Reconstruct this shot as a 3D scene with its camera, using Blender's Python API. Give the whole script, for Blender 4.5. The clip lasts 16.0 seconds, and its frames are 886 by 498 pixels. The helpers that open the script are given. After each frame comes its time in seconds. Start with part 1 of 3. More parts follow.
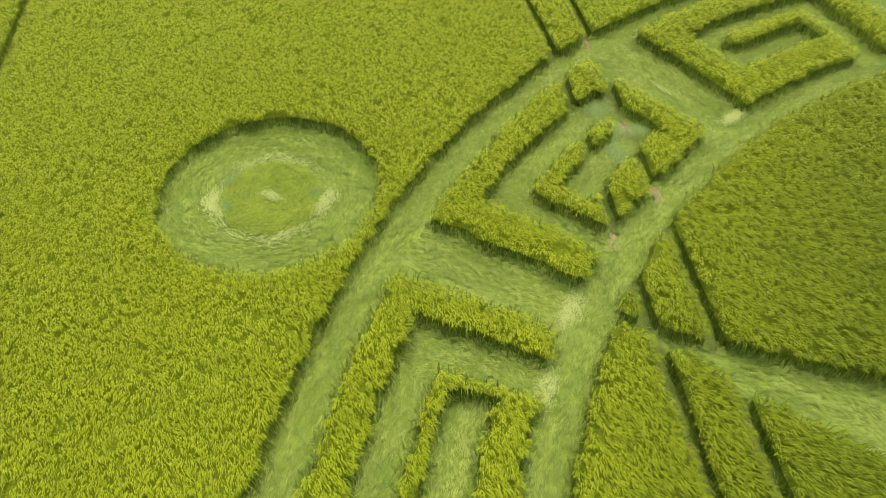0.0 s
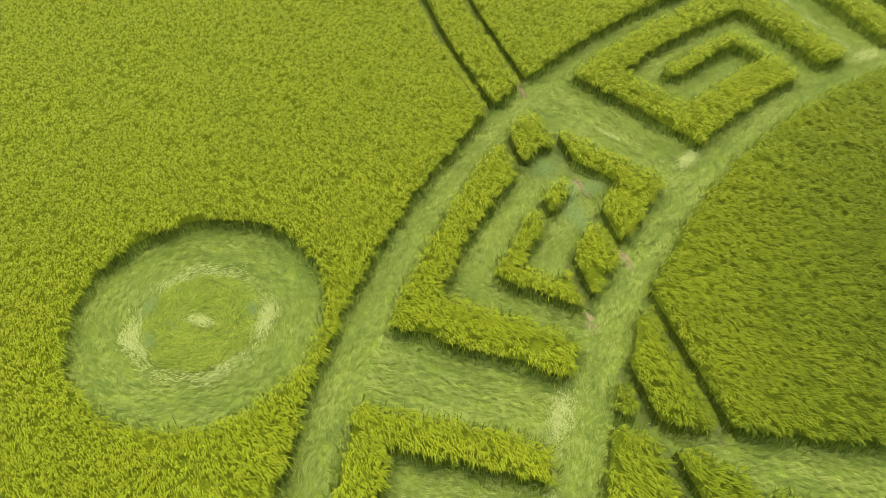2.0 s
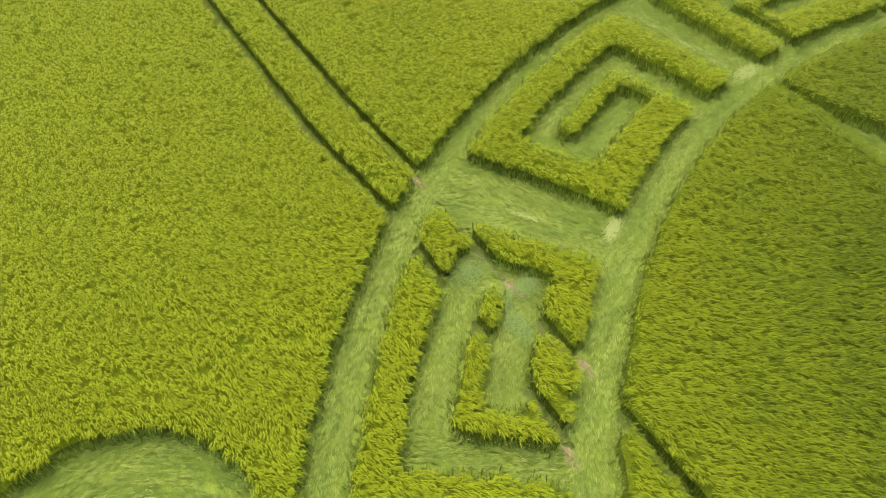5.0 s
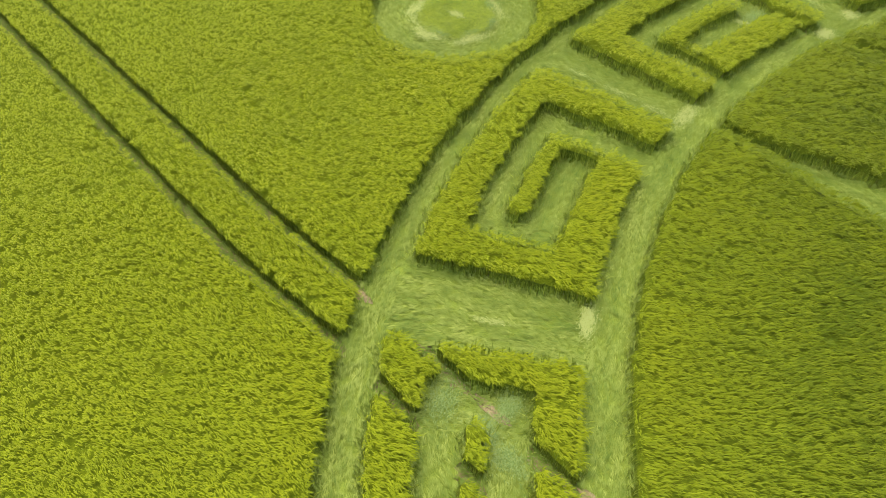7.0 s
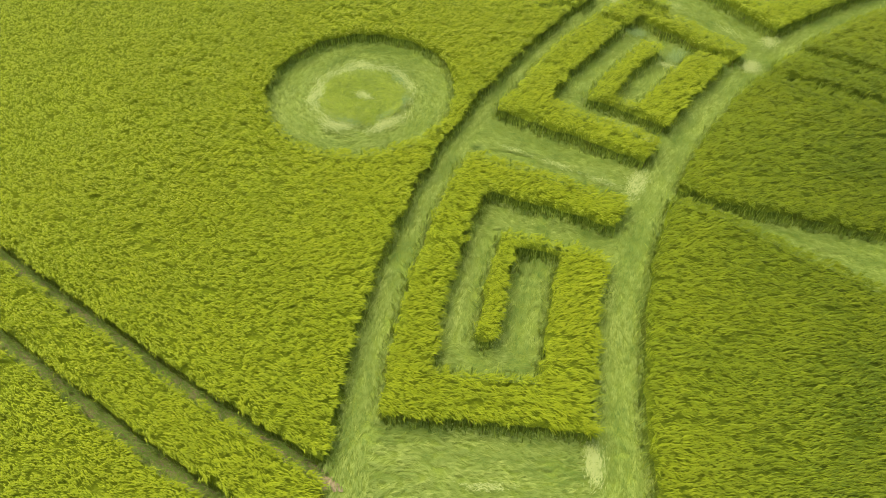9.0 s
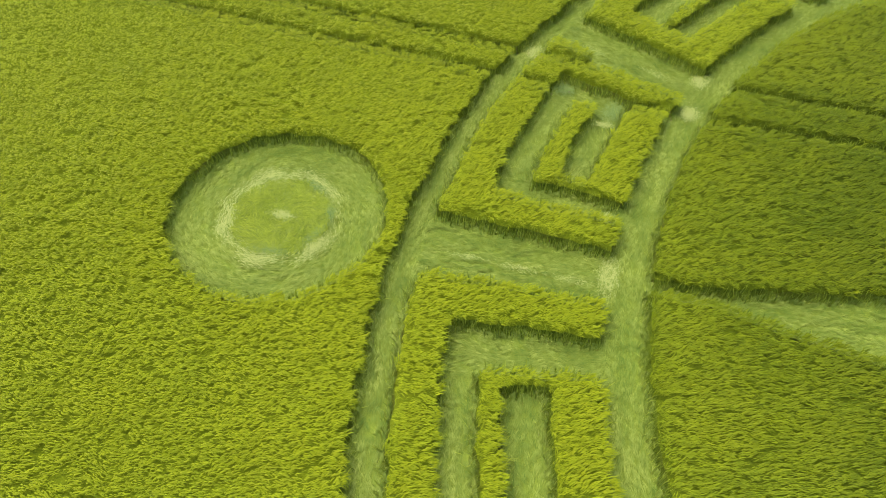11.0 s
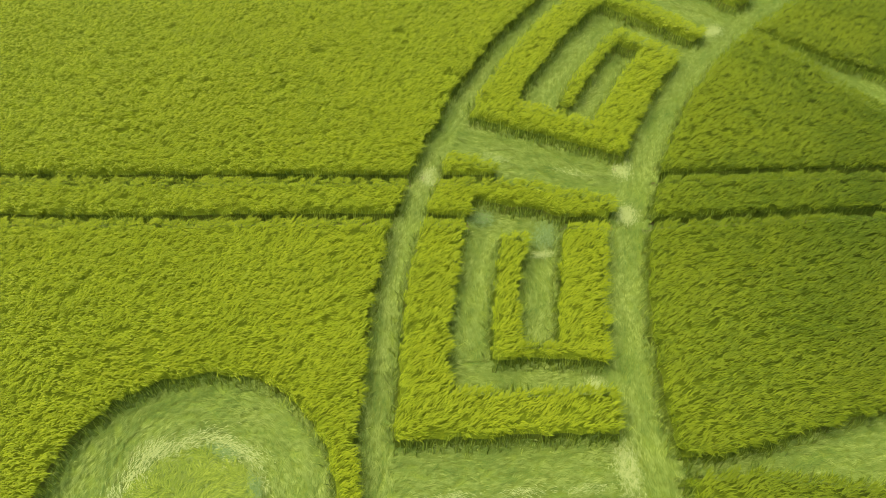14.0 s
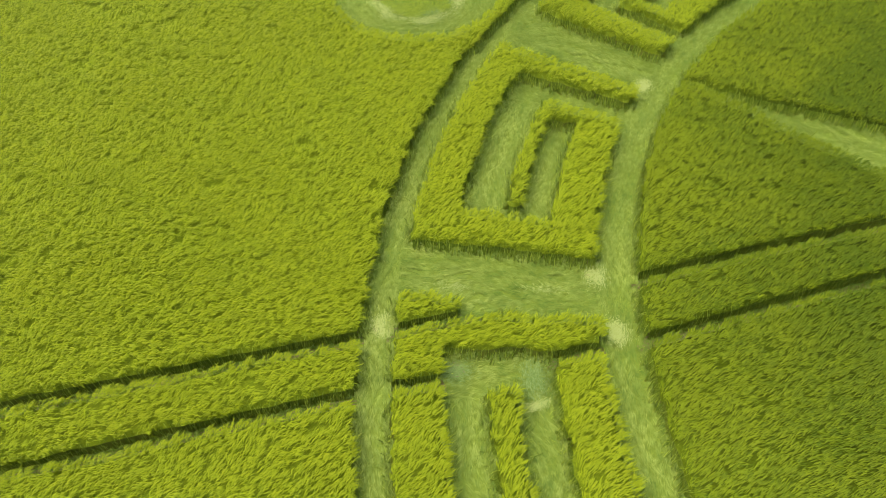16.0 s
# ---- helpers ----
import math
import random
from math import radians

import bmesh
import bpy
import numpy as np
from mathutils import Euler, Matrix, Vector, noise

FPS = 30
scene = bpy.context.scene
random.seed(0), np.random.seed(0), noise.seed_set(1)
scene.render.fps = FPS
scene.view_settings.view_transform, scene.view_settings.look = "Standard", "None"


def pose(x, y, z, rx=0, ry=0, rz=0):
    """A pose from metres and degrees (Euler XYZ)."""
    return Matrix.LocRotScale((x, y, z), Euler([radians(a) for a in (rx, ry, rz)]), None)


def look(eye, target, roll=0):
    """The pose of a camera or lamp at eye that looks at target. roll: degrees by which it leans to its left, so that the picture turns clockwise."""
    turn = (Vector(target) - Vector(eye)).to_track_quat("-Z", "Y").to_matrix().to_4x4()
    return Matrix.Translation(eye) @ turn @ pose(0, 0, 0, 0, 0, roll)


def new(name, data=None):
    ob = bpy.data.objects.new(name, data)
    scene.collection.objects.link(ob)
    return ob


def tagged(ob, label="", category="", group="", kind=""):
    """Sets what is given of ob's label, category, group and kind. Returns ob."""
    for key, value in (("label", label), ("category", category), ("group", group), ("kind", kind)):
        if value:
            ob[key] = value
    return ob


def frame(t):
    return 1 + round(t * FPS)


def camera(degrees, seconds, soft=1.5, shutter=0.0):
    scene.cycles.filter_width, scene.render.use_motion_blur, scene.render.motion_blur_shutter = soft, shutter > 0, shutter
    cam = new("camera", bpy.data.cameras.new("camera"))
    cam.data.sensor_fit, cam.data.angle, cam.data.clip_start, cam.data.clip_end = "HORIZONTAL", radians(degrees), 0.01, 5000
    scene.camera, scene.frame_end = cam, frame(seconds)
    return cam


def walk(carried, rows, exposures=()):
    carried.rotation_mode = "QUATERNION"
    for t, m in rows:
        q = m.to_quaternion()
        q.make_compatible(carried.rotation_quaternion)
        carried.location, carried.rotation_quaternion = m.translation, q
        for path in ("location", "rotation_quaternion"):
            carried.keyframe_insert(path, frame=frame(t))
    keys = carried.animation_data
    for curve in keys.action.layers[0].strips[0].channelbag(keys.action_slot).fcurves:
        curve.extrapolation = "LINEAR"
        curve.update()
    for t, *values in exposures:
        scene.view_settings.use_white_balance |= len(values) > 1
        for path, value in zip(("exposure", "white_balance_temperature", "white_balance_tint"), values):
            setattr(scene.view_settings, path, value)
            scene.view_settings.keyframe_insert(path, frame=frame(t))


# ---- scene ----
# camera: a drone circling clockwise above the ring; rows of t, x, y, z, tilt, lean, turn
cam = camera(64.0, 16.0, soft=0.85)
PATH = [
    (0, -26.944, 0.068, 17.950, 39.81, -0.80, -1.12),
    (0.5, -27.113, 1.193, 18.026, 39.66, -1.00, -3.01),
    (1, -27.233, 2.286, 18.055, 39.61, -1.20, -4.59),
    (1.5, -27.402, 3.271, 18.019, 39.64, -1.10, -7.52),
    (2, -27.547, 4.227, 17.999, 39.65, -1.10, -10.57),
    (2.5, -27.726, 5.262, 18.105, 39.24, -0.70, -13.11),
    (3, -27.765, 6.149, 18.086, 39.24, -0.70, -16.16),
    (3.5, -27.804, 7.083, 18.094, 39.15, -0.50, -19.96),
    (4, -27.664, 7.901, 18.107, 39.29, -0.90, -21.68),
    (4.6, -27.590, 9.062, 18.251, 39.11, -0.70, -24.99),
    (5.25, -27.357, 10.365, 18.325, 39.10, -0.67, -28.43),
    (5.9, -27.005, 11.752, 18.387, 39.12, -0.66, -31.88),
    (6.5, -26.525, 12.974, 18.481, 39.20, -1.00, -34.49),
    (7, -26.134, 14.289, 18.476, 39.13, -0.60, -37.86),
    (7.5, -25.631, 15.564, 18.540, 39.06, -0.50, -40.95),
    (8, -25.002, 16.792, 18.583, 39.02, -0.60, -44.13),
    (8.5, -24.329, 18.121, 18.548, 39.01, -0.40, -47.35),
    (9, -23.614, 19.314, 18.463, 39.21, -0.40, -50.23),
    (9.6, -22.598, 20.752, 18.666, 38.84, -0.40, -53.80),
    (10.25, -21.440, 22.313, 18.746, 38.62, -0.23, -58.08),
    (10.9, -20.193, 23.797, 18.821, 38.40, -0.03, -62.43),
    (11.5, -18.922, 24.950, 19.025, 38.05, -0.10, -65.76),
    (12, -17.917, 26.137, 18.916, 38.04, 0.50, -70.12),
    (12.5, -16.823, 27.053, 18.792, 38.24, 0.60, -73.67),
    (13, -15.690, 28.021, 18.696, 38.29, 1.00, -77.47),
    (13.5, -14.467, 28.745, 18.650, 38.38, 0.80, -80.22),
    (14, -13.253, 29.389, 18.273, 39.04, 0.70, -83.07),
    (14.5, -11.897, 30.025, 18.304, 38.98, 0.60, -86.31),
    (15, -10.424, 30.635, 18.234, 39.20, 0.70, -89.86),
    (15.5, -8.878, 31.196, 18.119, 39.38, 0.80, -93.34),
    (16, -7.305, 31.669, 18.111, 39.47, 1.00, -96.64),
]
walk(cam, [(t, pose(x, y, z, tilt, 0, turn) @ pose(0, 0, 0, 0, 0, lean)) for t, x, y, z, tilt, lean, turn in PATH],
     exposures=((0, 0.32, 7000, 6), (9, 0.35, 7000, 4), (12, 0.29, 7000, 1), (16, 0.28, 7000, 0)))

# ---- light: bright, thin overcast over open farmland ----
world = bpy.data.worlds.new("sky")
scene.world = world
world.use_nodes = True
wn = world.node_tree.nodes
sky = wn.new("ShaderNodeTexSky")
sky.sky_type = "NISHITA"
sky.sun_disc = False
SUN_UP, SUN_FROM = 70, 10          # degrees above the horizon; compass angle from +y, clockwise
sky.sun_elevation, sky.sun_rotation = radians(SUN_UP), radians(SUN_FROM)
sky.air_density, sky.dust_density, sky.ozone_density = 1.0, 7.0, 1.0
wn["Background"].inputs["Strength"].default_value = 0.46
world.node_tree.links.new(sky.outputs["Color"], wn["Background"].inputs["Color"])
sun = new("sun", bpy.data.lights.new("sun", "SUN"))
sun.data.energy, sun.data.angle, sun.data.color = 1.35, radians(85), (1.0, 0.95, 0.84)
sx, sy = math.sin(radians(SUN_FROM)) * math.cos(radians(SUN_UP)), math.cos(radians(SUN_FROM)) * math.cos(radians(SUN_UP))
sun.matrix_world = look((sx * 60, sy * 60, math.sin(radians(SUN_UP)) * 60), (0, 0, 0))


# ---- materials ----
def nodes_of(name):
    m = bpy.data.materials.new(name)
    m.use_nodes = True
    nt = m.node_tree
    return m, nt.nodes, nt.links, nt.nodes["Principled BSDF"]


def mix_colour(nd, ln, fac, a, b):
    mx = nd.new("ShaderNodeMix")
    mx.data_type = "RGBA"
    for sock, v in ((mx.inputs[0], fac), (mx.inputs[6], a), (mx.inputs[7], b)):
        if isinstance(v, bpy.types.NodeSocket):
            ln.new(v, sock)
        elif isinstance(v, tuple):
            sock.default_value = (*v, 1)
        else:
            sock.default_value = v
    return mx.outputs[2]


def noise_at(nd, ln, scale, detail=3.0, rough=0.55, stretch=None):
    tc = nd.new("ShaderNodeNewGeometry")
    n = nd.new("ShaderNodeTexNoise")
    n.inputs["Scale"].default_value, n.inputs["Detail"].default_value, n.inputs["Roughness"].default_value = scale, detail, rough
    if stretch:
        mp = nd.new("ShaderNodeMapping")
        mp.inputs["Scale"].default_value = stretch
        ln.new(tc.outputs["Position"], mp.inputs["Vector"])
        ln.new(mp.outputs["Vector"], n.inputs["Vector"])
    else:
        ln.new(tc.outputs["Position"], n.inputs["Vector"])
    return n.outputs["Fac"]


def span(nd, ln, v, lo, hi):
    mr = nd.new("ShaderNodeMapRange")
    mr.inputs["From Min"].default_value, mr.inputs["From Max"].default_value = lo, hi
    ln.new(v, mr.inputs["Value"])
    return mr.outputs["Result"]


def attribute(nd, name):
    a = nd.new("ShaderNodeAttribute")
    a.attribute_name = name
    return a.outputs["Fac"]


def blade_material(name, dark, light, field_tone, foot, rough=0.5, through_light=0.25, foot_end=0.5, gloss=0.07, sheen=0.0):
    """Leaf and ear colour: from plant to plant by 'tone', from foot to tip by 'tip', riper in broad patches over the
    field.
    """
    m, nd, ln, bsdf = nodes_of(name)
    c = mix_colour(nd, ln, attribute(nd, "tone"), dark, light)
    patch = span(nd, ln, noise_at(nd, ln, 0.35, 5, 0.7), 0.42, 0.72)
    half = nd.new("ShaderNodeMath")
    half.operation = "MULTIPLY"
    ln.new(patch, half.inputs[0])
    half.inputs[1].default_value = 0.30
    c = mix_colour(nd, ln, half.outputs[0], c, field_tone)
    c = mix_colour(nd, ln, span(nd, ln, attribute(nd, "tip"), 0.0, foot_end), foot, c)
    ln.new(c, bsdf.inputs["Base Color"])
    bsdf.inputs["Roughness"].default_value = rough
    bsdf.inputs["Specular IOR Level"].default_value = gloss
    bsdf.inputs["Sheen Weight"].default_value, bsdf.inputs["Sheen Roughness"].default_value = sheen, 0.4
    bsdf.inputs["Sheen Tint"].default_value = (0.80, 0.85, 0.16, 1)
    tr = nd.new("ShaderNodeBsdfTranslucent")
    ln.new(c, tr.inputs["Color"])
    mx = nd.new("ShaderNodeMixShader")
    mx.inputs[0].default_value = through_light
    ln.new(bsdf.outputs[0], mx.inputs[1])
    ln.new(tr.outputs[0], mx.inputs[2])
    ln.new(mx.outputs[0], nd["Material Output"].inputs["Surface"])
    return m


def mat_sheet(name, a, b, c, scale, bump, rough=0.75, stretch=None, through_light=0.0, gap_shade=None):
    m, nd, ln, bsdf = nodes_of(name)
    fine = noise_at(nd, ln, scale, 5, 0.65, stretch)
    broad = noise_at(nd, ln, 0.2, 4)
    col = mix_colour(nd, ln, span(nd, ln, fine, 0.35, 0.65), a, b)
    col = mix_colour(nd, ln, span(nd, ln, broad, 0.45, 0.75), col, c)
    if gap_shade:
        col = mix_colour(nd, ln, attribute(nd, "tone"), gap_shade, col)
    ln.new(col, bsdf.inputs["Base Color"])
    bsdf.inputs["Roughness"].default_value = rough
    bsdf.inputs["Specular IOR Level"].default_value = 0.06
    bp = nd.new("ShaderNodeBump")
    bp.inputs["Strength"].default_value, bp.inputs["Distance"].default_value = 0.8, bump
    ln.new(fine, bp.inputs["Height"])
    ln.new(bp.outputs["Normal"], bsdf.inputs["Normal"])
    if through_light:
        tr = nd.new("ShaderNodeBsdfTranslucent")
        ln.new(col, tr.inputs["Color"])
        mx = nd.new("ShaderNodeMixShader")
        mx.inputs[0].default_value = through_light
        ln.new(bsdf.outputs[0], mx.inputs[1])
        ln.new(tr.outputs[0], mx.inputs[2])
        ln.new(mx.outputs[0], nd["Material Output"].inputs["Surface"])
    return m


M_SOIL = mat_sheet("soil", (0.085, 0.068, 0.036), (0.19, 0.155, 0.088), (0.12, 0.105, 0.050), 14, 0.03, 0.95)
# leaf green, darker still: shade in the gaps between ears is put into it
M_UNDER = mat_sheet("leaf_layer", (0.062, 0.092, 0.004), (0.120, 0.155, 0.008), (0.094, 0.124, 0.006), 16, 0.05, through_light=0.3, gap_shade=(0.022, 0.038, 0.002))
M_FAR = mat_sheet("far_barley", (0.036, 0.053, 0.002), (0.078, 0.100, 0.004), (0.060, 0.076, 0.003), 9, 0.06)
# stem green, kept dark to paint in the shade below the ears
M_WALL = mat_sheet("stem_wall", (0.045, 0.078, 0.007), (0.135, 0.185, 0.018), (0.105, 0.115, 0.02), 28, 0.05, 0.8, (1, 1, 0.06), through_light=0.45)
M_MAT = mat_sheet("laid_stems", (0.068, 0.106, 0.013), (0.122, 0.162, 0.024), (0.097, 0.134, 0.018), 22, 0.03)
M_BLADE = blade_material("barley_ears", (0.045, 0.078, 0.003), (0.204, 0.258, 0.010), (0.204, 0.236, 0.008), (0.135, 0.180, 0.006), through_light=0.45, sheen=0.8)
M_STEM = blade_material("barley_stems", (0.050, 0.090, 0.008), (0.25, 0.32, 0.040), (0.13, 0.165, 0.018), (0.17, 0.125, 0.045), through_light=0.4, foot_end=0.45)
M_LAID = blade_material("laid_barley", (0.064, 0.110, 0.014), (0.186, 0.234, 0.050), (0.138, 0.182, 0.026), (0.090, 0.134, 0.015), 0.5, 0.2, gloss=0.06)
M_PALE = blade_material("bleached_straw", (0.20, 0.25, 0.070), (0.27, 0.305, 0.125), (0.25, 0.285, 0.10), (0.20, 0.25, 0.07), 0.5, 0.15)
M_TRAMPLED = blade_material("trampled_leaves", (0.070, 0.122, 0.026), (0.175, 0.240, 0.082), (0.130, 0.185, 0.046), (0.075, 0.125, 0.026), 0.5, 0.15)
M_RAISED = blade_material("half_raised_barley", (0.065, 0.112, 0.008), (0.215, 0.275, 0.030), (0.18, 0.228, 0.020), (0.105, 0.150, 0.012), 0.5, 0.25)

# ---- plan of the pattern: polar, centred on the ring; radii in metres, angles in degrees ----
WIND = radians(-70)                             # way the ears lean
CROP = 0.84                                     # height of the standing crop
RNG = np.random.default_rng(7)
ARC = (22.0, 186.0)                             # stretch of the ring that is laid out


def wave(x, y, size, seed):
    """Smooth value noise, 0 to 1."""
    x, y = np.asarray(x) / size, np.asarray(y) / size
    i, j = np.floor(x).astype(np.int64), np.floor(y).astype(np.int64)
    u, v = x - i, y - j
    u, v = u * u * (3 - 2 * u), v * v * (3 - 2 * v)

    def h(a, b):
        k = (a * 374761393 + b * 668265263 + seed * 974711) & 0xFFFFFFFF
        k = ((k ^ (k >> 13)) * 1274126177) & 0xFFFFFFFF
        return ((k ^ (k >> 16)) & 0xFFFF) / 65535.0
    return (h(i, j) * (1 - u) + h(i + 1, j) * u) * (1 - v) + (h(i, j + 1) * (1 - u) + h(i + 1, j + 1) * u) * v


def outer_edges(th):
    """Inner and outer radius of the outer path."""
    return (np.interp(th, (100, 125, 145, 162), (31.92, 31.85, 31.38, 31.12)),
            np.interp(th, (100, 125, 145, 165), (32.93, 32.97, 32.83, 32.46)))


INNER = (24.50, 25.87)


def sector(r, th, r0, r1, a0, a1):
    """Distance to a piece of a ring, negative inside."""
    k = math.pi / 180 * 28.5
    return np.maximum(np.maximum(r0 - r, r - r1), np.maximum((a0 - th) * k, (th - a1) * k))


def strip(x, y, line, half):
    best = np.full(np.shape(x), 1e9)
    for (ax, ay), (bx, by) in zip(line, line[1:]):
        dx, dy = bx - ax, by - ay
        s = np.clip(((x - ax) * dx + (y - ay) * dy) / (dx * dx + dy * dy), 0, 1)
        best = np.minimum(best, np.hypot(x - ax - s * dx, y - ay - s * dy))
    return best - half


# cells of the key pattern: far and near end of the block, then the walls of the corridor inside it
#          kind  top    wall   near   head   tail   foot   bottom  r: left wall, left edge, middle wall, middle edge
CELLS = (("key", 154.3, 156.4, 159.5, 160.2, 168.6, 171.3, 174.2, 30.02, 28.72, 28.28, 26.95),
         ("hook", 130.2, 132.3, 134.9, 142.8, 144.2, 146.8, 149.6, 30.36, 29.02, 28.42, 27.15),
         ("key", 105.0, 107.8, 110.9, 111.8, 119.4, 121.6, 124.5, 30.55, 29.46, 28.80, 27.42),
         ("hook", 81.4, 83.5, 86.2, 94.4, 95.3, 97.45, 100.1, 30.50, 29.26, 28.46, 27.32),
         ("key", 55.95, 58.0, 61.0, 62.3, 72.1, 73.4, 76.0, 30.50, 28.92, 28.46, 27.35),
         ("hook", 31.0, 33.2, 35.6, 43.6, 44.9, 47.2, 49.8, 30.45, 29.15, 28.45, 27.25))
CROSS = [(a[7], b[1]) for a, b in zip(CELLS[1:], CELLS)]       # cross paths between neighbouring blocks
PALE_ARCS = (((187, 11, 480), (351, 10, 460), (72, 14, 150), (112, 16, 150), (288, 16, 190), (240, 14, 60)),
             ((49, 20, 420), (-17, 12, 260), (-109, 10, 240), (-169, 12, 280), (124, 14, 240)),
             ((49, 20, 420), (-17, 12, 260), (-109, 10, 240), (-169, 12, 280), (124, 14, 240)))
BLUE_SPOTS = (((3, 1.55, 0.30, 0.14), (150, 1.75, 0.4, 0.2), (195, 1.5, 0.3, 0.18)),
              ((-100, 1.55, 0.55, 0.16), (-160, 1.6, 0.5, 0.16), (-12, 1.7, 0.5, 0.16), (-60, 1.7, 0.4, 0.15)),
              ((-100, 1.55, 0.55, 0.16), (-160, 1.6, 0.5, 0.16)))
CIRCLES = ((36.95, 151.8, 3.80), (37.26, 102.5, 3.78), (37.2, 52.7, 3.80))
WEDGES = (151.6, 102.5, 52.3)
WEDGE_R = (25.0, 23.2, 22.0, 20.8, 19.0, 17.6, 15.5, 13.0)
WEDGE_A = (-0.45, -0.6, -1.1, -1.9, -3.2, -4.5, -6.2, -8.5)
WEDGE_B = (0.35, 0.65, 1.2, 1.95, 3.0, 3.8, 5.2, 7.0)
TRACKS = (((-25.5, 60), (-24.42, 48.76), (-22.62, 29.73), (-21.74, 24.94), (-20.59, 11.06), (-19.6, 0)),
          ((-23.4, 60), (-22.48, 49.26), (-20.79, 31.13), (-20.08, 25.95), (-18.84, 11.0), (-17.9, 0)),
          ((0.6, 60), (1.5, 51.8), (2.6, 43.0), (4.0, 32.9), (5.45, 23.5), (6.65, 16.3), (8.6, 0)),
          ((-1.3, 60), (-0.24, 50.4), (0.95, 41.0), (2.15, 32.95), (3.2, 24.1), (4.65, 16.6), (6.6, 0)),
          ((-47.6, 60), (-45.1, 30.3), (-44.4, 24.4), (-42.2, 0)),
          ((-49.5, 60), (-47.0, 30.3), (-46.3, 24.4), (-44.1, 0)))


def corridor(cell, r, th):
    kind, top, wall, near, head, tail, foot, bottom, lw, le, mw, me = cell
    q = INNER[1] - 0.2
    if kind == "key":       # enters from the inner path at the far end, turns round a tongue and ends in the middle
        pieces = (sector(r, th, q, lw, wall, near), sector(r, th, le, lw, wall, foot), sector(r, th, me, lw, tail, foot), sector(r, th, me, mw, head, foot))
    else:                   # enters at the near end, runs along the outer side, over the far end and down the middle
        pieces = (sector(r, th, q, lw, tail, foot), sector(r, th, le, lw, wall, foot), sector(r, th, me, lw, wall, near), sector(r, th, me, mw, wall, head))
    return np.minimum.reduce(pieces)


def polar(x, y):
    return np.hypot(x, y), np.degrees(np.arctan2(y, x)) % 360


FLAT_NAMES = (["outer_path", "inner_path"] + ["cross_path"] * len(CROSS) + ["corridor"] * len(CELLS) + ["circle"] * len(CIRCLES)
              + ["wedge"] * len(WEDGES) + ["wheel_track"] * len(TRACKS))


def flats(x, y):
    """Distances to all the laid parts, one row each, in the order of FLAT_NAMES."""
    # the ears lean out of plumb, so the feet of the plants stand back against the lean
    x, y = x + 0.12 * math.cos(WIND), y + 0.12 * math.sin(WIND)
    r, th = polar(x, y)
    th = np.where(th > 300, th - 360, th)
    rag = (wave(x, y, 0.45, 3) - 0.5) * 0.16 + (wave(x, y, 0.17, 5) - 0.5) * 0.10
    lo, hi = outer_edges(th)
    rows = [np.maximum(np.maximum(lo - r, r - hi), sector(r, th, 20, 40, *ARC)), sector(r, th, *INNER, *ARC)]
    for a0, a1 in CROSS:
        if a0 == 76.0:      # a strip of crop is left between this path and the wheel track
            a1 = np.interp(r, (29.8, 30.05), (a1 - 0.1, a1 - 1.2))
        rows.append(sector(r, th, INNER[1] - 0.2, lo + 0.2, a0, a1))
    for cell in CELLS:
        rows.append(corridor(cell, r, th))
    for cr, ca, rad in CIRCLES:
        rows.append(np.hypot(x - cr * math.cos(radians(ca)), y - cr * math.sin(radians(ca))) - rad)
    for ax in WEDGES:
        a = ax + np.interp(-r, [-v for v in WEDGE_R], WEDGE_A)
        b = ax + np.interp(-r, [-v for v in WEDGE_R], WEDGE_B)
        k = math.pi / 180 * r
        rows.append(np.maximum(np.maximum((a - th) * k, (th - b) * k), np.maximum(13.0 - r, r - 24.7)))
    for line in TRACKS:
        rows.append(strip(x, y, line, 0.195) - rag * 0.6)
    return np.stack(rows) + rag - 0.07


def crop_distance(x, y):
    return flats(x, y).min(0)


# ---- mesh helpers ----
def mesh_object(name, verts, tris, quads, mats, tri_mat, quad_mat, tone=None, tip=None, parent=None):
    """One mesh from arrays of corners, with a material index for each face."""
    me = bpy.data.meshes.new(name)
    nt, nq = len(tris), len(quads)
    me.vertices.add(len(verts))
    me.vertices.foreach_set("co", np.ascontiguousarray(verts, np.float32).ravel())
    me.loops.add(3 * nt + 4 * nq)
    me.loops.foreach_set("vertex_index", np.concatenate((np.asarray(tris, np.int32).ravel(), np.asarray(quads, np.int32).ravel())))
    me.polygons.add(nt + nq)
    me.polygons.foreach_set("loop_start", np.concatenate((np.arange(nt) * 3, 3 * nt + np.arange(nq) * 4)).astype(np.int32))
    me.polygons.foreach_set("material_index", np.concatenate((np.broadcast_to(tri_mat, nt), np.broadcast_to(quad_mat, nq))).astype(np.int32))
    for key, values in (("tone", tone), ("tip", tip)):
        if values is not None:
            me.attributes.new(key, "FLOAT", "POINT").data.foreach_set("value", np.ascontiguousarray(values, np.float32))
    for m in mats:
        me.materials.append(m)
    me.update(calc_edges=True)
    ob = new(name, me)
    if parent is not None:
        ob.parent = parent
    return ob


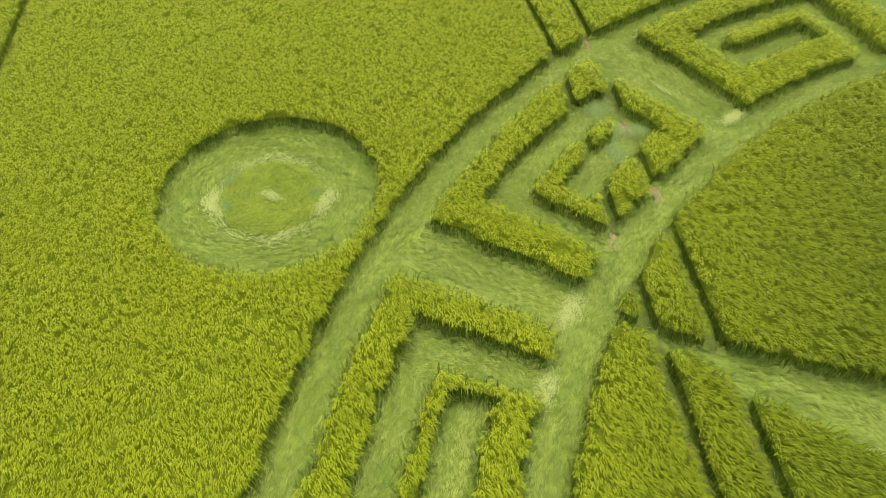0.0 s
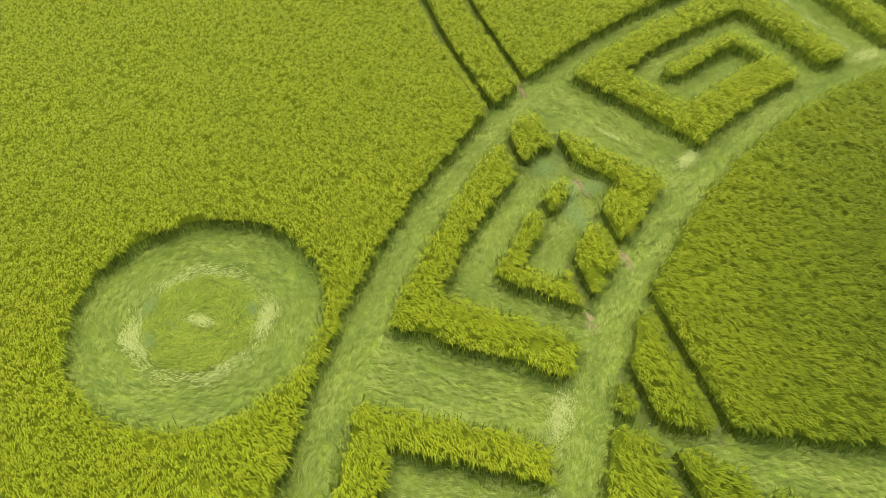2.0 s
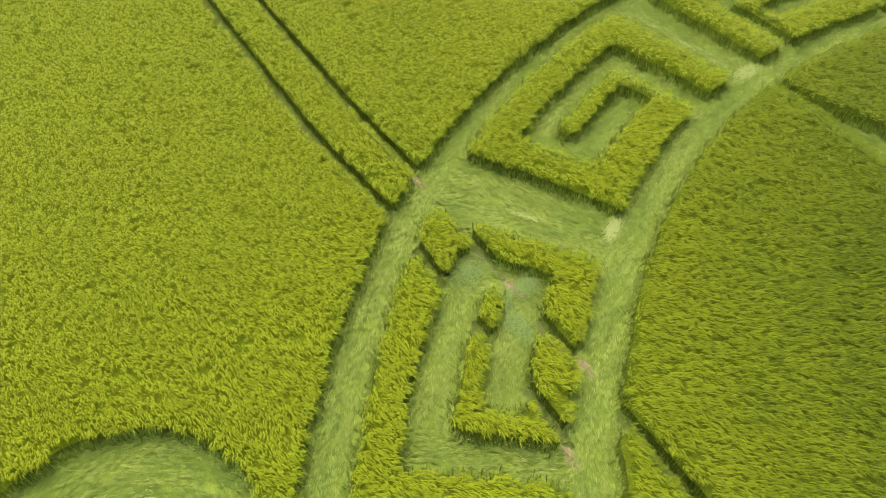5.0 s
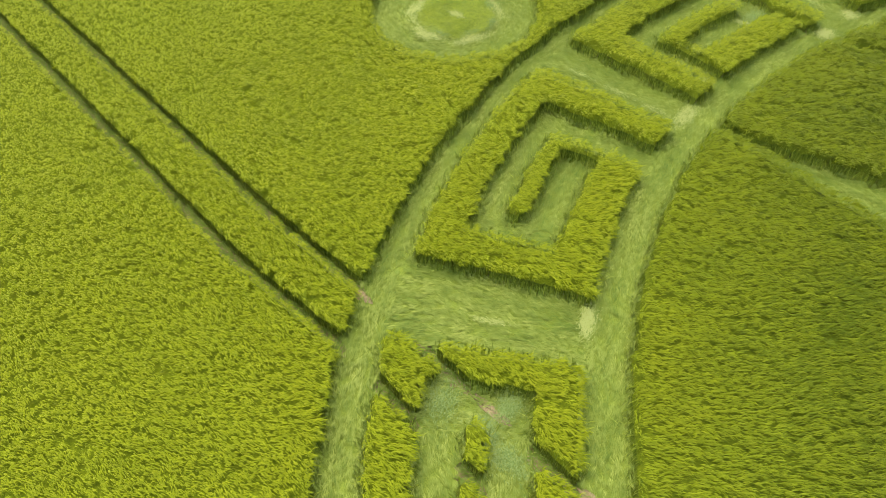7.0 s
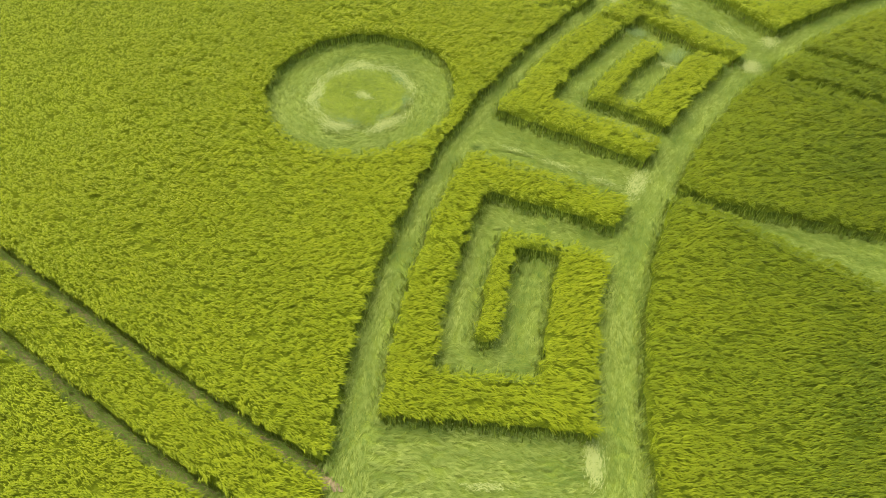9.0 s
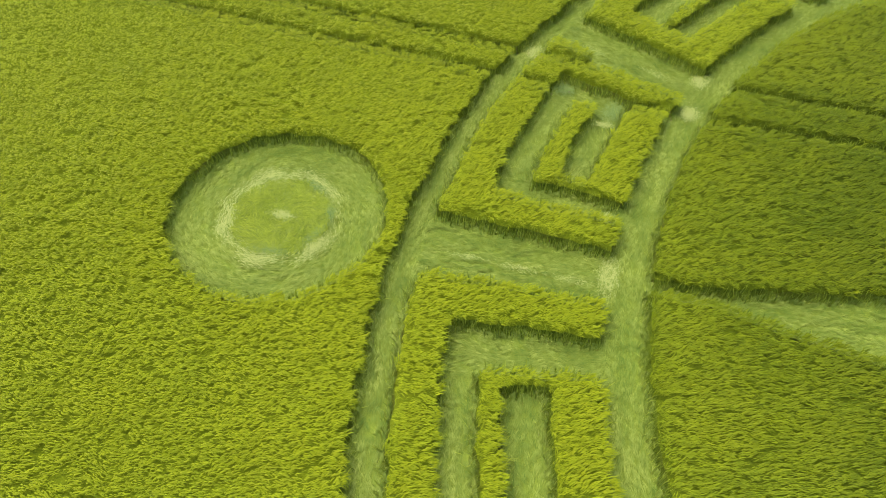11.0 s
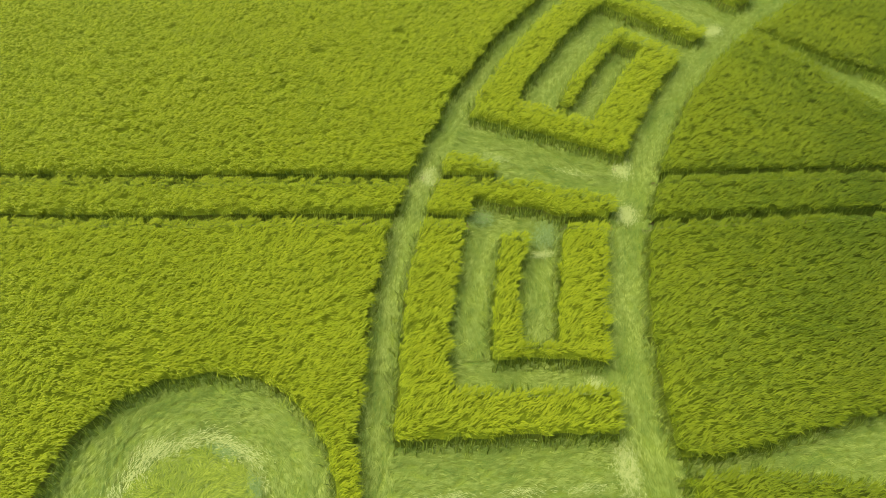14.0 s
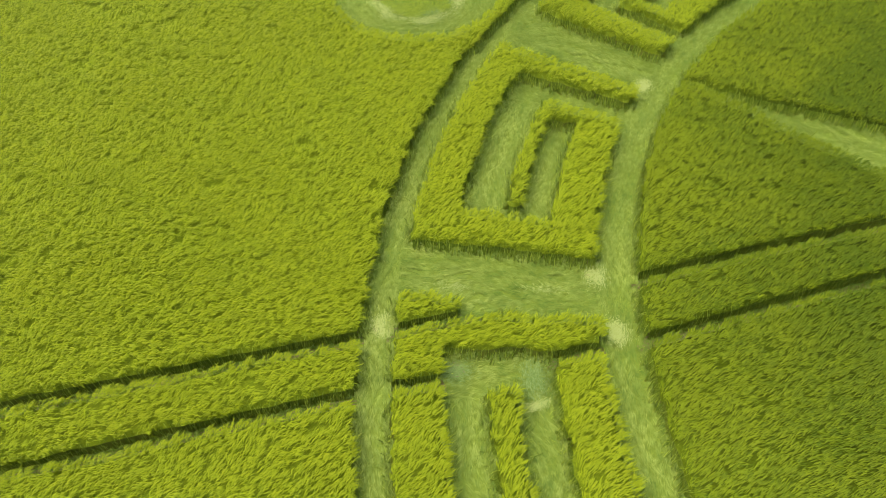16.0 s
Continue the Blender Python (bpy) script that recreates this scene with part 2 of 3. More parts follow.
def leaves(foot, mid, tip, width, tone):
    """Bent leaf-shaped blades: four corners and two triangles each. foot, mid and tip are n x 3 arrays."""
    n = len(foot)
    d = tip - foot
    side = np.stack((-d[:, 1], d[:, 0], np.zeros(n)), 1)
    side /= np.linalg.norm(side, axis=1, keepdims=True) + 1e-6
    side *= width[:, None]
    v = np.stack((foot, mid - side, mid + side, tip), 1).reshape(-1, 3)
    i = np.arange(n)[:, None] * 4
    t = np.concatenate((i + np.array([[0, 1, 2]]), i + np.array([[1, 3, 2]])), 1).reshape(-1, 3)
    return v, t, np.repeat(tone, 4), np.tile(np.array([0.0, 0.55, 0.55, 1.0]), n)


class Pile:
    """Collects corners and faces of one thing, material by material."""

    def __init__(self):
        self.runs = []

    def add(self, v, t=None, q=None, mat=0, tone=None, tip=None):
        k = len(v)
        self.runs.append((mat, v, np.zeros((0, 3), int) if t is None else t, np.zeros((0, 4), int) if q is None else q,
                          np.full(k, 0.5) if tone is None else tone, np.ones(k) if tip is None else tip))

    def joined(self, name, mats, runs, parent=None):
        off = np.cumsum([0] + [len(r[1]) for r in runs])
        slots = sorted({r[0] for r in runs})
        return mesh_object(name, np.concatenate([r[1] for r in runs]), np.concatenate([r[2] + o for r, o in zip(runs, off)]),
                           np.concatenate([r[3] + o for r, o in zip(runs, off)]), [mats[k] for k in slots],
                           np.concatenate([np.full(len(r[2]), slots.index(r[0])) for r in runs]), np.concatenate([np.full(len(r[3]), slots.index(r[0])) for r in runs]),
                           np.concatenate([r[4] for r in runs]), np.concatenate([r[5] for r in runs]), parent)

    def build(self, name, mats, parent=None):
        """All in one mesh."""
        return self.joined(name, mats, self.runs, parent)

    def build_parts(self, name, mats, parts):
        """The first material is the thing itself; what has another material becomes a part under it."""
        thing = self.joined(name, mats, [r for r in self.runs if r[0] == 0])
        for k, part_name in parts.items():
            runs = [r for r in self.runs if r[0] == k]
            if runs:
                tagged(self.joined(part_name, mats, runs, thing), kind="stuff")
        return thing


# ---- ground: one sheet of soil to the horizon ----
bm = bmesh.new()
bmesh.ops.create_grid(bm, x_segments=40, y_segments=40, size=2000)
me = bpy.data.meshes.new("ground")
bm.to_mesh(me)
bm.free()
me.materials.append(M_SOIL)
ground = tagged(new("ground", me), "brown tilled soil under the barley, bare in wheel tracks", "ground", kind="structure")

def built_near(x, y):
    """The stretch of the field where the crop is built blade by blade at full density."""
    r, th = polar(x, y)
    reach = np.interp(th, (18, 30, 40, 50, 60, 65, 70, 142, 150, 160, 172), (24.5, 25.5, 29.0, 36.0, 47.0, 55.5, 57.0, 57.5, 55.0, 46.5, 42.0))
    return (r > 16.0) & (r < reach) & (th > 18) & (th < 172)


# ---- near field: a grid whose lines are drawn to the edges of the pattern ----
X0, X1, Y0, Y1, STEP = -50.0, 30.0, 4.0, 60.0, 0.2
nx, ny = int(round((X1 - X0) / STEP)) + 1, int(round((Y1 - Y0) / STEP)) + 1
gx, gy = (a.ravel() for a in np.meshgrid(np.linspace(X0, X1, nx), np.linspace(Y0, Y1, ny)))
D = crop_distance(gx, gy)
e = 0.03
near_edge = np.abs(D) < 0.16
for _ in range(2):
    px, py = gx[near_edge], gy[near_edge]
    d0 = crop_distance(px, py)
    ddx, ddy = (crop_distance(px + e, py) - d0) / e, (crop_distance(px, py + e) - d0) / e
    g = np.maximum(np.hypot(ddx, ddy), 0.6) ** 2
    gx[near_edge] -= np.clip(d0 * ddx / g, -0.1, 0.1)
    gy[near_edge] -= np.clip(d0 * ddy / g, -0.1, 0.1)
D = crop_distance(gx, gy)
ii = (np.arange(nx - 1)[None, :] + np.arange(ny - 1)[:, None] * nx).ravel()
QUADS = np.stack((ii, ii + 1, ii + nx + 1, ii + nx), 1)
fx, fy = gx[QUADS].mean(1), gy[QUADS].mean(1)
FD = flats(fx, fy)
is_crop = FD.min(0) > 0
which = FD.argmin(0)
fr, fth = polar(fx, fy)


def cell_of(r, th):
    """Index of the key block a place belongs to; -1: the field outside the ring, -2: inside it."""
    k = np.full(np.shape(r), -1)
    k[r < 25.2] = -2
    mid = (r >= 25.2) & (r < 32.4) & (th > ARC[0]) & (th < ARC[1])
    for n, cell in enumerate(CELLS):
        k[mid & (th > cell[1] - 2.5) & (th < cell[7] + 2.5)] = n
    return k


face_cell = cell_of(fr, fth)
swell = (wave(gx, gy, 6.0, 11) - 0.5) * 0.10 + (wave(gx, gy, 1.1, 12) - 0.5) * 0.03
Z_TOP = CROP - 0.26 + swell + (wave(gx, gy, 0.3, 13) - 0.5) * 0.06 + np.where(built_near(gx, gy), 0.0, 0.20)
DIP = 0.14                                      # the leaf layer thins out towards an open edge
Z_TOP -= DIP * np.clip(1 - D / 0.3, 0, 1)


def locks(x, y):
    """Where the plants along an edge bunch into locks, 0 to 1."""
    return wave(x, y, 0.17, 33) * 0.75 + wave(x, y, 0.5, 34) * 0.25


def inner_darkening(x, y):
    """How much darker the crop inside the ring is, from one end of the walk to the other."""
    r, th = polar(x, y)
    # the rise towards the middle paints in the shade of gaps seen steeply
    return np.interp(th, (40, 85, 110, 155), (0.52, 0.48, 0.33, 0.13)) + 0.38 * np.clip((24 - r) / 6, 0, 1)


def crop_piece(pile, faces, field_tone=0.6, inside=False):
    """The leaf layer of the standing crop and the wall of stems round it."""
    used, inv = np.unique(faces, return_inverse=True)
    q = inv.reshape(-1, 4)
    top = np.stack((gx[used], gy[used], Z_TOP[used]), 1)
    deep = built_near(top[q, 0].mean(1), top[q, 1].mean(1))
    keep, near_q = np.unique(q[deep], return_inverse=True)
    # inside the ring the leaf layer fades to a painted gap shade
    pile.add(top[keep], q=near_q.reshape(-1, 4), mat=0, tone=1 - inner_darkening(top[keep, 0], top[keep, 1]) if inside else np.ones(len(keep)))
    if not deep.all():
        keep, far_q = np.unique(q[~deep], return_inverse=True)
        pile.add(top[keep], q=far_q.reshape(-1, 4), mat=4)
    ed = np.concatenate((q[:, (0, 1)], q[:, (1, 2)], q[:, (2, 3)], q[:, (3, 0)]))
    key = np.sort(ed, 1)
    key = key[:, 0].astype(np.int64) * (len(used) + 1) + key[:, 1]
    _, first, count = np.unique(key, return_index=True, return_counts=True)
    rim = ed[first[count == 1]]
    a, b = top[rim[:, 0]], top[rim[:, 1]]
    keep = np.abs(crop_distance((a[:, 0] + b[:, 0]) / 2, (a[:, 1] + b[:, 1]) / 2)) < 0.25
    a, b = a[keep], b[keep]
    n = len(a)
    if not n:
        return
    a0, b0 = a.copy(), b.copy()
    away = np.stack((b[:, 1] - a[:, 1], a[:, 0] - b[:, 0]), 1)
    away /= np.linalg.norm(away, axis=1, keepdims=True) + 1e-6
    along_track = flats((a[:, 0] + b[:, 0]) / 2, (a[:, 1] + b[:, 1]) / 2).argmin(0) >= len(FLAT_NAMES) - len(TRACKS)
    splay = np.where(along_track, 0.3, 1.0)
    for low in (a0, b0):        # the stems splay out a little towards the ground, hardly in a wheel track
        low[:, :2] += away * (splay * (0.10 + 0.14 * wave(low[:, 0], low[:, 1], 0.4, 31)))[:, None]
        low[:, 2] = 0.0
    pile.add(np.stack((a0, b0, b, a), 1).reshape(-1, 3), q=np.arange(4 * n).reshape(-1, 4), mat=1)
    # stems along the edge
    m = np.maximum(1, (np.linalg.norm(b - a, axis=1) * 110).astype(int))
    k = np.repeat(np.arange(n), m)
    s = RNG.random(len(k))[:, None]
    p = a[k] * (1 - s) + b[k] * s
    out = np.stack((b[k][:, 1] - a[k][:, 1], a[k][:, 0] - b[k][:, 0]), 1)
    out /= np.linalg.norm(out, axis=1, keepdims=True) + 1e-6
    c = len(k)
    push = np.abs(RNG.normal(0.16, 0.08, c)) * splay[k]
    foot = np.column_stack((p[:, :2] + out * push[:, None], np.zeros(c)))
    foot[:, :2] += RNG.normal(0, 0.02, (c, 2))
    lean = RNG.normal(-0.04, 0.12, c)
    hgt = (p[:, 2] + DIP + 0.13) * RNG.uniform(0.35, 1.0, c)
    mid = foot + np.column_stack((out * (lean * 0.35)[:, None], hgt * 0.6))
    tipp = foot + np.column_stack((out * lean[:, None] + RNG.normal(0, 0.05, (c, 2)), hgt))
    # width across the edge, so that the stems show towards the open side
    w = RNG.uniform(0.007, 0.014, c)
    v = np.stack((foot, mid - np.column_stack((-out[:, 1], out[:, 0], np.zeros(c))) * w[:, None], mid + np.column_stack((-out[:, 1], out[:, 0], np.zeros(c))) * w[:, None], tipp), 1).reshape(-1, 3)
    i = np.arange(c)[:, None] * 4
    t = np.concatenate((i + np.array([[0, 1, 2]]), i + np.array([[1, 3, 2]])), 1).reshape(-1, 3)
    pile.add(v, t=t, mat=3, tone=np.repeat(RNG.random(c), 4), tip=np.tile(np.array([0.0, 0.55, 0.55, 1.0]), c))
    # locks of ears that hang over the edge, with dark gaps between them
    m = np.maximum(1, (np.linalg.norm(b - a, axis=1) * 105).astype(int))
    k = np.repeat(np.arange(n), m)
    s = RNG.random(len(k))[:, None]
    p = a[k] * (1 - s) + b[k] * s
    lock = locks(p[:, 0], p[:, 1])
    full = lock > RNG.uniform(0.36, 0.58, len(k))
    p, k, lock = p[full], k[full], lock[full]
    c = len(k)
    out = np.stack((b[k][:, 1] - a[k][:, 1], a[k][:, 0] - b[k][:, 0]), 1)
    out /= np.linalg.norm(out, axis=1, keepdims=True) + 1e-6
    turn = WIND + RNG.normal(0, 0.5, c)
    h = np.stack((np.cos(turn), np.sin(turn)), 1) * 0.9 + out * (RNG.uniform(-0.1, 0.7, c) * splay[k])[:, None]
    long = RNG.uniform(0.7, 1.3, c)
    drop = RNG.uniform(0.0, 0.14, c)
    foot = np.column_stack((p[:, :2] + out * (drop * 0.25 + 0.26 * (lock - 0.5) - RNG.uniform(0.0, 0.10, c))[:, None], p[:, 2] + DIP + 0.09 - drop))
    mid = foot + np.column_stack((h * (0.08 * long)[:, None], (0.11 - 0.2 * drop) * long))
    tipp = mid + np.column_stack((h * (0.11 * long)[:, None], RNG.normal(-0.01, 0.06, c)))
    v, t, tone, tipv = leaves(foot, mid, tipp, RNG.uniform(0.009, 0.016, c), np.clip(RNG.normal(field_tone, 0.25, c), 0, 1))
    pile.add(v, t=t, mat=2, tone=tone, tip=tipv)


# ---- tufts of ears and leaves over the standing crop, in drill rows along the tracks ----
ROW = 0.12
u0, u1 = np.meshgrid(np.arange(-60, 42, ROW), np.arange(-8, 72, ROW))
u0, u1 = u0.ravel(), u1.ravel()
u0 = u0 + RNG.normal(0, 0.04, len(u0))
u1 = u1 + RNG.uniform(-0.06, 0.06, len(u1))
ca, sa = math.cos(radians(6.3)), math.sin(radians(6.3))
tx, ty = u0 * ca - (u1 - 25) * sa, u0 * sa + (u1 - 25) * ca + 25
ok = (tx > X0) & (tx < X1) & (ty > Y0) & (ty < Y1)
ok &= built_near(tx, ty) | (RNG.random(len(tx)) < 0.03)
tx, ty = tx[ok], ty[ok]
tD = crop_distance(tx, ty)
ok = tD > 0.07 * np.clip((0.52 - locks(tx, ty)) / 0.25, 0, 1)
tx, ty, tD = tx[ok], ty[ok], tD[ok]
tuft_turn = WIND + (wave(tx, ty, 4.0, 21) - 0.5) * 0.5 + (wave(tx, ty, 0.45, 22) - 0.5) * 0.7 + RNG.normal(0, 0.16, len(tx))
tuft_high = (wave(tx, ty, 6.0, 11) - 0.5) * 0.10 + (wave(tx, ty, 0.35, 24) - 0.5) * 0.05 + RNG.normal(0, 0.028, len(tx))
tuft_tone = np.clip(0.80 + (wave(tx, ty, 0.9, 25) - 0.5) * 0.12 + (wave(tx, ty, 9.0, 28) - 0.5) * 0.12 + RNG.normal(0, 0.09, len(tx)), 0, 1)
# small hollows between the locks: tufts lowered, and shade put into their tone
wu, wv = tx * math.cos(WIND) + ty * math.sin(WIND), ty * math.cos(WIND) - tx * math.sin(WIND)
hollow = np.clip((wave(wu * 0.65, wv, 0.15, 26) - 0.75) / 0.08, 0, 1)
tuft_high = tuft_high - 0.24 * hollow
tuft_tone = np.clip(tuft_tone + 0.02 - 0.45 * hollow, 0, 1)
# near an edge the plants hang out into the open
txo, tyo = (crop_distance(tx + e, ty) - tD) / e, (crop_distance(tx, ty + e) - tD) / e
edge = np.clip(1 - tD / 0.22, 0, 1)
hx, hy = np.cos(tuft_turn) * (1 - edge * 0.4) - txo * edge * 0.5, np.sin(tuft_turn) * (1 - edge * 0.4) - tyo * edge * 0.5
tuft_turn = np.arctan2(hy, hx)
tuft_cell = cell_of(*polar(tx, ty))
tuft_tone -= np.where(tuft_cell == -2, inner_darkening(tx, ty), 0.0)      # lower tone inside the ring, with gap shade painted in near the middle


def ears(pile, pick, each=6):
    near_rim = np.repeat(edge[pick], each)
    n = len(pick) * each
    k = np.repeat(pick, each)
    turn = tuft_turn[k] + RNG.normal(0, 0.2, n)
    long = RNG.uniform(0.75, 1.25, n)
    h = np.stack((np.cos(turn), np.sin(turn)), 1)
    foot = np.column_stack((tx[k] + RNG.normal(0, 0.048, n), ty[k] + RNG.normal(0, 0.048, n), CROP - 0.17 + tuft_high[k] + RNG.normal(0, 0.018, n)))
    mid = foot + np.column_stack((h * (0.082 * long)[:, None], (0.10 + 0.03 * near_rim) * long + RNG.normal(0, 0.025, n)))
    tip = mid + np.column_stack((h * (0.115 * long)[:, None], RNG.normal(-0.02, 0.035, n)))
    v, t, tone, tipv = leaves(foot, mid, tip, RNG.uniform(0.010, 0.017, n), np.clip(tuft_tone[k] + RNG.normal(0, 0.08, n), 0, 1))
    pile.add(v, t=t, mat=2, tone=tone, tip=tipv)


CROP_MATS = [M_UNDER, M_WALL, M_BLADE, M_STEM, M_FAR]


def standing(name, cell, label, group="", field=False):
    pile = Pile()
    # ears hanging over an edge inside the ring take the lower tone too
    crop_piece(pile, QUADS[is_crop & (face_cell == cell)], 0.3 if cell == -2 else 0.75, cell == -2)
    far_off = polar(tx, ty)[0] > 46
    ears(pile, np.flatnonzero((tuft_cell == cell) & ~far_off))
    if cell == -1:
        ears(pile, np.flatnonzero((tuft_cell == cell) & far_off), 5)
    if field:
        return tagged(pile.build(name, CROP_MATS), label, "barley", group, "stuff")
    return tagged(pile.build_parts(name, CROP_MATS, {1: "stem_wall", 2: "ear_layer", 3: "stem_fringe", 4: "distant_ears"}), label, "barley block", group)


standing("standing_barley", -1, "green ripening barley standing outside the ring", "barley", True)
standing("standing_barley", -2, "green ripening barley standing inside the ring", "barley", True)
BLOCK_LABELS = {"key": "key-shaped block of standing green barley round a corridor", "hook": "hook-shaped block of standing green barley between paths"}
for n, cell in enumerate(CELLS):
    standing("barley_block", n, BLOCK_LABELS[cell[0]], "barley blocks in the ring")

# ---- far field: the same crop, too far off to tell its plants apart ----
bm = bmesh.new()
zf, far = CROP - 0.06, 1500
for a, b, c, d in ((-far, X0, -far, far), (X1, far, -far, far), (X0, X1, -far, Y0), (X0, X1, Y1, far)):
    bm.faces.new([bm.verts.new((x, y, zf)) for x, y in ((a, c), (b, c), (b, d), (a, d))])
me = bpy.data.meshes.new("distant_barley")
bm.to_mesh(me)
bm.free()
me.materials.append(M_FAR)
tagged(new("distant_barley", me), "level green barley reaching to the horizon", "barley", kind="stuff")


# ---- laid crop: a mat of stems on the ground, and loose stems that follow its lay ----
def lay_of(k, x, y):
    """Direction in which the stems of laid part k lie."""
    r, th = polar(x, y)
    a = np.radians(th)
    along, inward = a - math.pi / 2, a + math.pi
    kind = FLAT_NAMES[k]
    if kind in ("outer_path", "inner_path"):
        return along
    if kind == "cross_path":
        return inward + (wave(x, y, 1.5, 40) - 0.5) * 0.8
    if kind == "corridor":
        cell = CELLS[k - 2 - len(CROSS)]
        across = (th < cell[3] + 0.2) | (th > cell[5] - 0.2)
        return np.where(across, inward, along) + (wave(x, y, 0.8, 41) - 0.5) * 0.9
    if kind == "wedge":
        return inward + (wave(x, y, 1.5, 42) - 0.5) * 0.7
    if kind == "circle":
        cr, cang, rad = CIRCLES[k - 2 - len(CROSS) - len(CELLS)]
        dx, dy = x - cr * math.cos(radians(cang)), y - cr * math.sin(radians(cang))
        rho, phi = np.hypot(dx, dy), np.arctan2(dy, dx)
        return np.where(rho < 1.8, phi + (wave(x, y, 0.6, 44) - 0.5) * 4.0, phi - 1.45 + (wave(x, y, 1.2, 43) - 0.5) * 0.5)
    return np.radians(96) + (wave(x, y, 0.5, 45) - 0.5) * 1.5


def scatter(k, per_m2):
    f = np.flatnonzero(~is_crop & (which == k) & built_near(fx, fy))
    n = int(len(f) * STEP * STEP * per_m2)
    j = RNG.choice(f, n)
    return fx[j] + RNG.uniform(-0.6, 0.6, n) * STEP, fy[j] + RNG.uniform(-0.6, 0.6, n) * STEP


def laid_stems(pile, x, y, turn, z, long, width, tone, mat, rise=0.05, spread=0.25):
    n = len(x)
    turn = turn + RNG.normal(0, spread, n)
    h = np.stack((np.cos(turn), np.sin(turn)), 1) * (long / 2)[:, None]
    up = np.abs(RNG.normal(0, rise, n))
    foot = np.column_stack((np.stack((x, y), 1) - h, z))
    mid = np.column_stack((x, y, z + 0.03 + up * 0.7))
    tip = np.column_stack((np.stack((x, y), 1) + h, z + up * 0.6))
    v, t, tn, tv = leaves(foot, mid, tip, width, tone)
    pile.add(v, t=t, mat=mat, tone=tn, tip=tv)


def heap(d, k):
    """Laid stems bank up against the standing crop, most round the circles."""
    return (0.20 if FLAT_NAMES[k] == "circle" else 0.14) * np.exp(-np.abs(d) / 0.25)


def combed(k, x, y):
    """Streaks of tone drawn out along the lay of part k, 0 to 1."""
    r, th = polar(x, y)
    kind = FLAT_NAMES[k]
    if kind == "circle":
        cr, cang, rad = CIRCLES[k - 2 - len(CROSS) - len(CELLS)]
        dx, dy = x - cr * math.cos(radians(cang)), y - cr * math.sin(radians(cang))
        u, v = np.hypot(dx, dy), np.arctan2(dy, dx) * 2.2
    elif kind in ("cross_path", "wedge"):
        u, v = np.radians(th) * 28, r
    else:
        u, v = r, np.radians(th) * 28
    bend = (wave(x, y, 1.2, 54) - 0.5) * 0.5
    return wave(u + bend, v * 0.22, 0.16, 55) * 0.45 + wave(u + bend, v * 0.3, 0.45, 56) * 0.35 + wave(x, y, 1.6, 53) * 0.2


def laid(name, k, label, category, per_m2=610, long=0.26, mat_height=0.07, group="", green=0.4):
    pile = Pile()
    faces = QUADS[~is_crop & (which == k)]
    used, inv = np.unique(faces, return_inverse=True)
    z = mat_height + (wave(gx[used], gy[used], 0.5, 51) - 0.5) * 0.08 + heap(D[used], k)
    pile.add(np.stack((gx[used], gy[used], z), 1), q=inv.reshape(-1, 4), mat=0)
    x, y = (np.repeat(a, 5) for a in scatter(k, per_m2 / 5))
    n = len(x)
    lock_tone, lock_turn = np.repeat(RNG.normal(0, 0.18, n // 5), 5), np.repeat(RNG.normal(0, 0.3, n // 5), 5)
    x, y = x + RNG.normal(0, 0.028, n), y + RNG.normal(0, 0.028, n)
    streak = 0.46 + (combed(k, x, y) - 0.5) * 1.1
    zz = mat_height + 0.02 + (wave(x, y, 0.5, 51) - 0.5) * 0.08 + heap(crop_distance(x, y), k) + np.repeat(RNG.uniform(0, 0.06, n // 5), 5)
    if category == "crop circle":
        streak = green + (streak - 0.46) * 0.8
    laid_stems(pile, x, y, lay_of(k, x, y) + lock_turn, zz, long * RNG.uniform(0.6, 1.3, n), RNG.uniform(0.004, 0.009, n),
               np.clip(streak + lock_tone + RNG.normal(0, 0.08, n), 0, 1), 1, rise=0.04, spread=0.12)
    return tagged(pile.build_parts(name, [M_MAT, M_LAID], {1: "stem_layer"}), label, category, group)


def pale_patch(name, x0, y0, half_a, half_b, turn, label, n=1300, parent=None, z=0.14, bleach=0.5, material=M_PALE):
    """A bleached patch of broken straw, elongated along turn."""
    pile = Pile()
    p = RNG.normal(0, 0.5, (n, 2)) * (half_a, half_b)
    c, s = math.cos(turn), math.sin(turn)
    x, y = x0 + p[:, 0] * c - p[:, 1] * s, y0 + p[:, 0] * s + p[:, 1] * c
    laid_stems(pile, x, y, np.full(n, turn), np.full(n, z) + RNG.uniform(0, 0.05, n), RNG.uniform(0.09, 0.18, n), RNG.uniform(0.004, 0.008, n), RNG.random(n) * bleach, 0, spread=0.6)
    ob = pile.build(name, [material], parent)
    return tagged(ob, kind="stuff") if parent is not None else tagged(ob, label, "straw", "straw patches", "stuff")


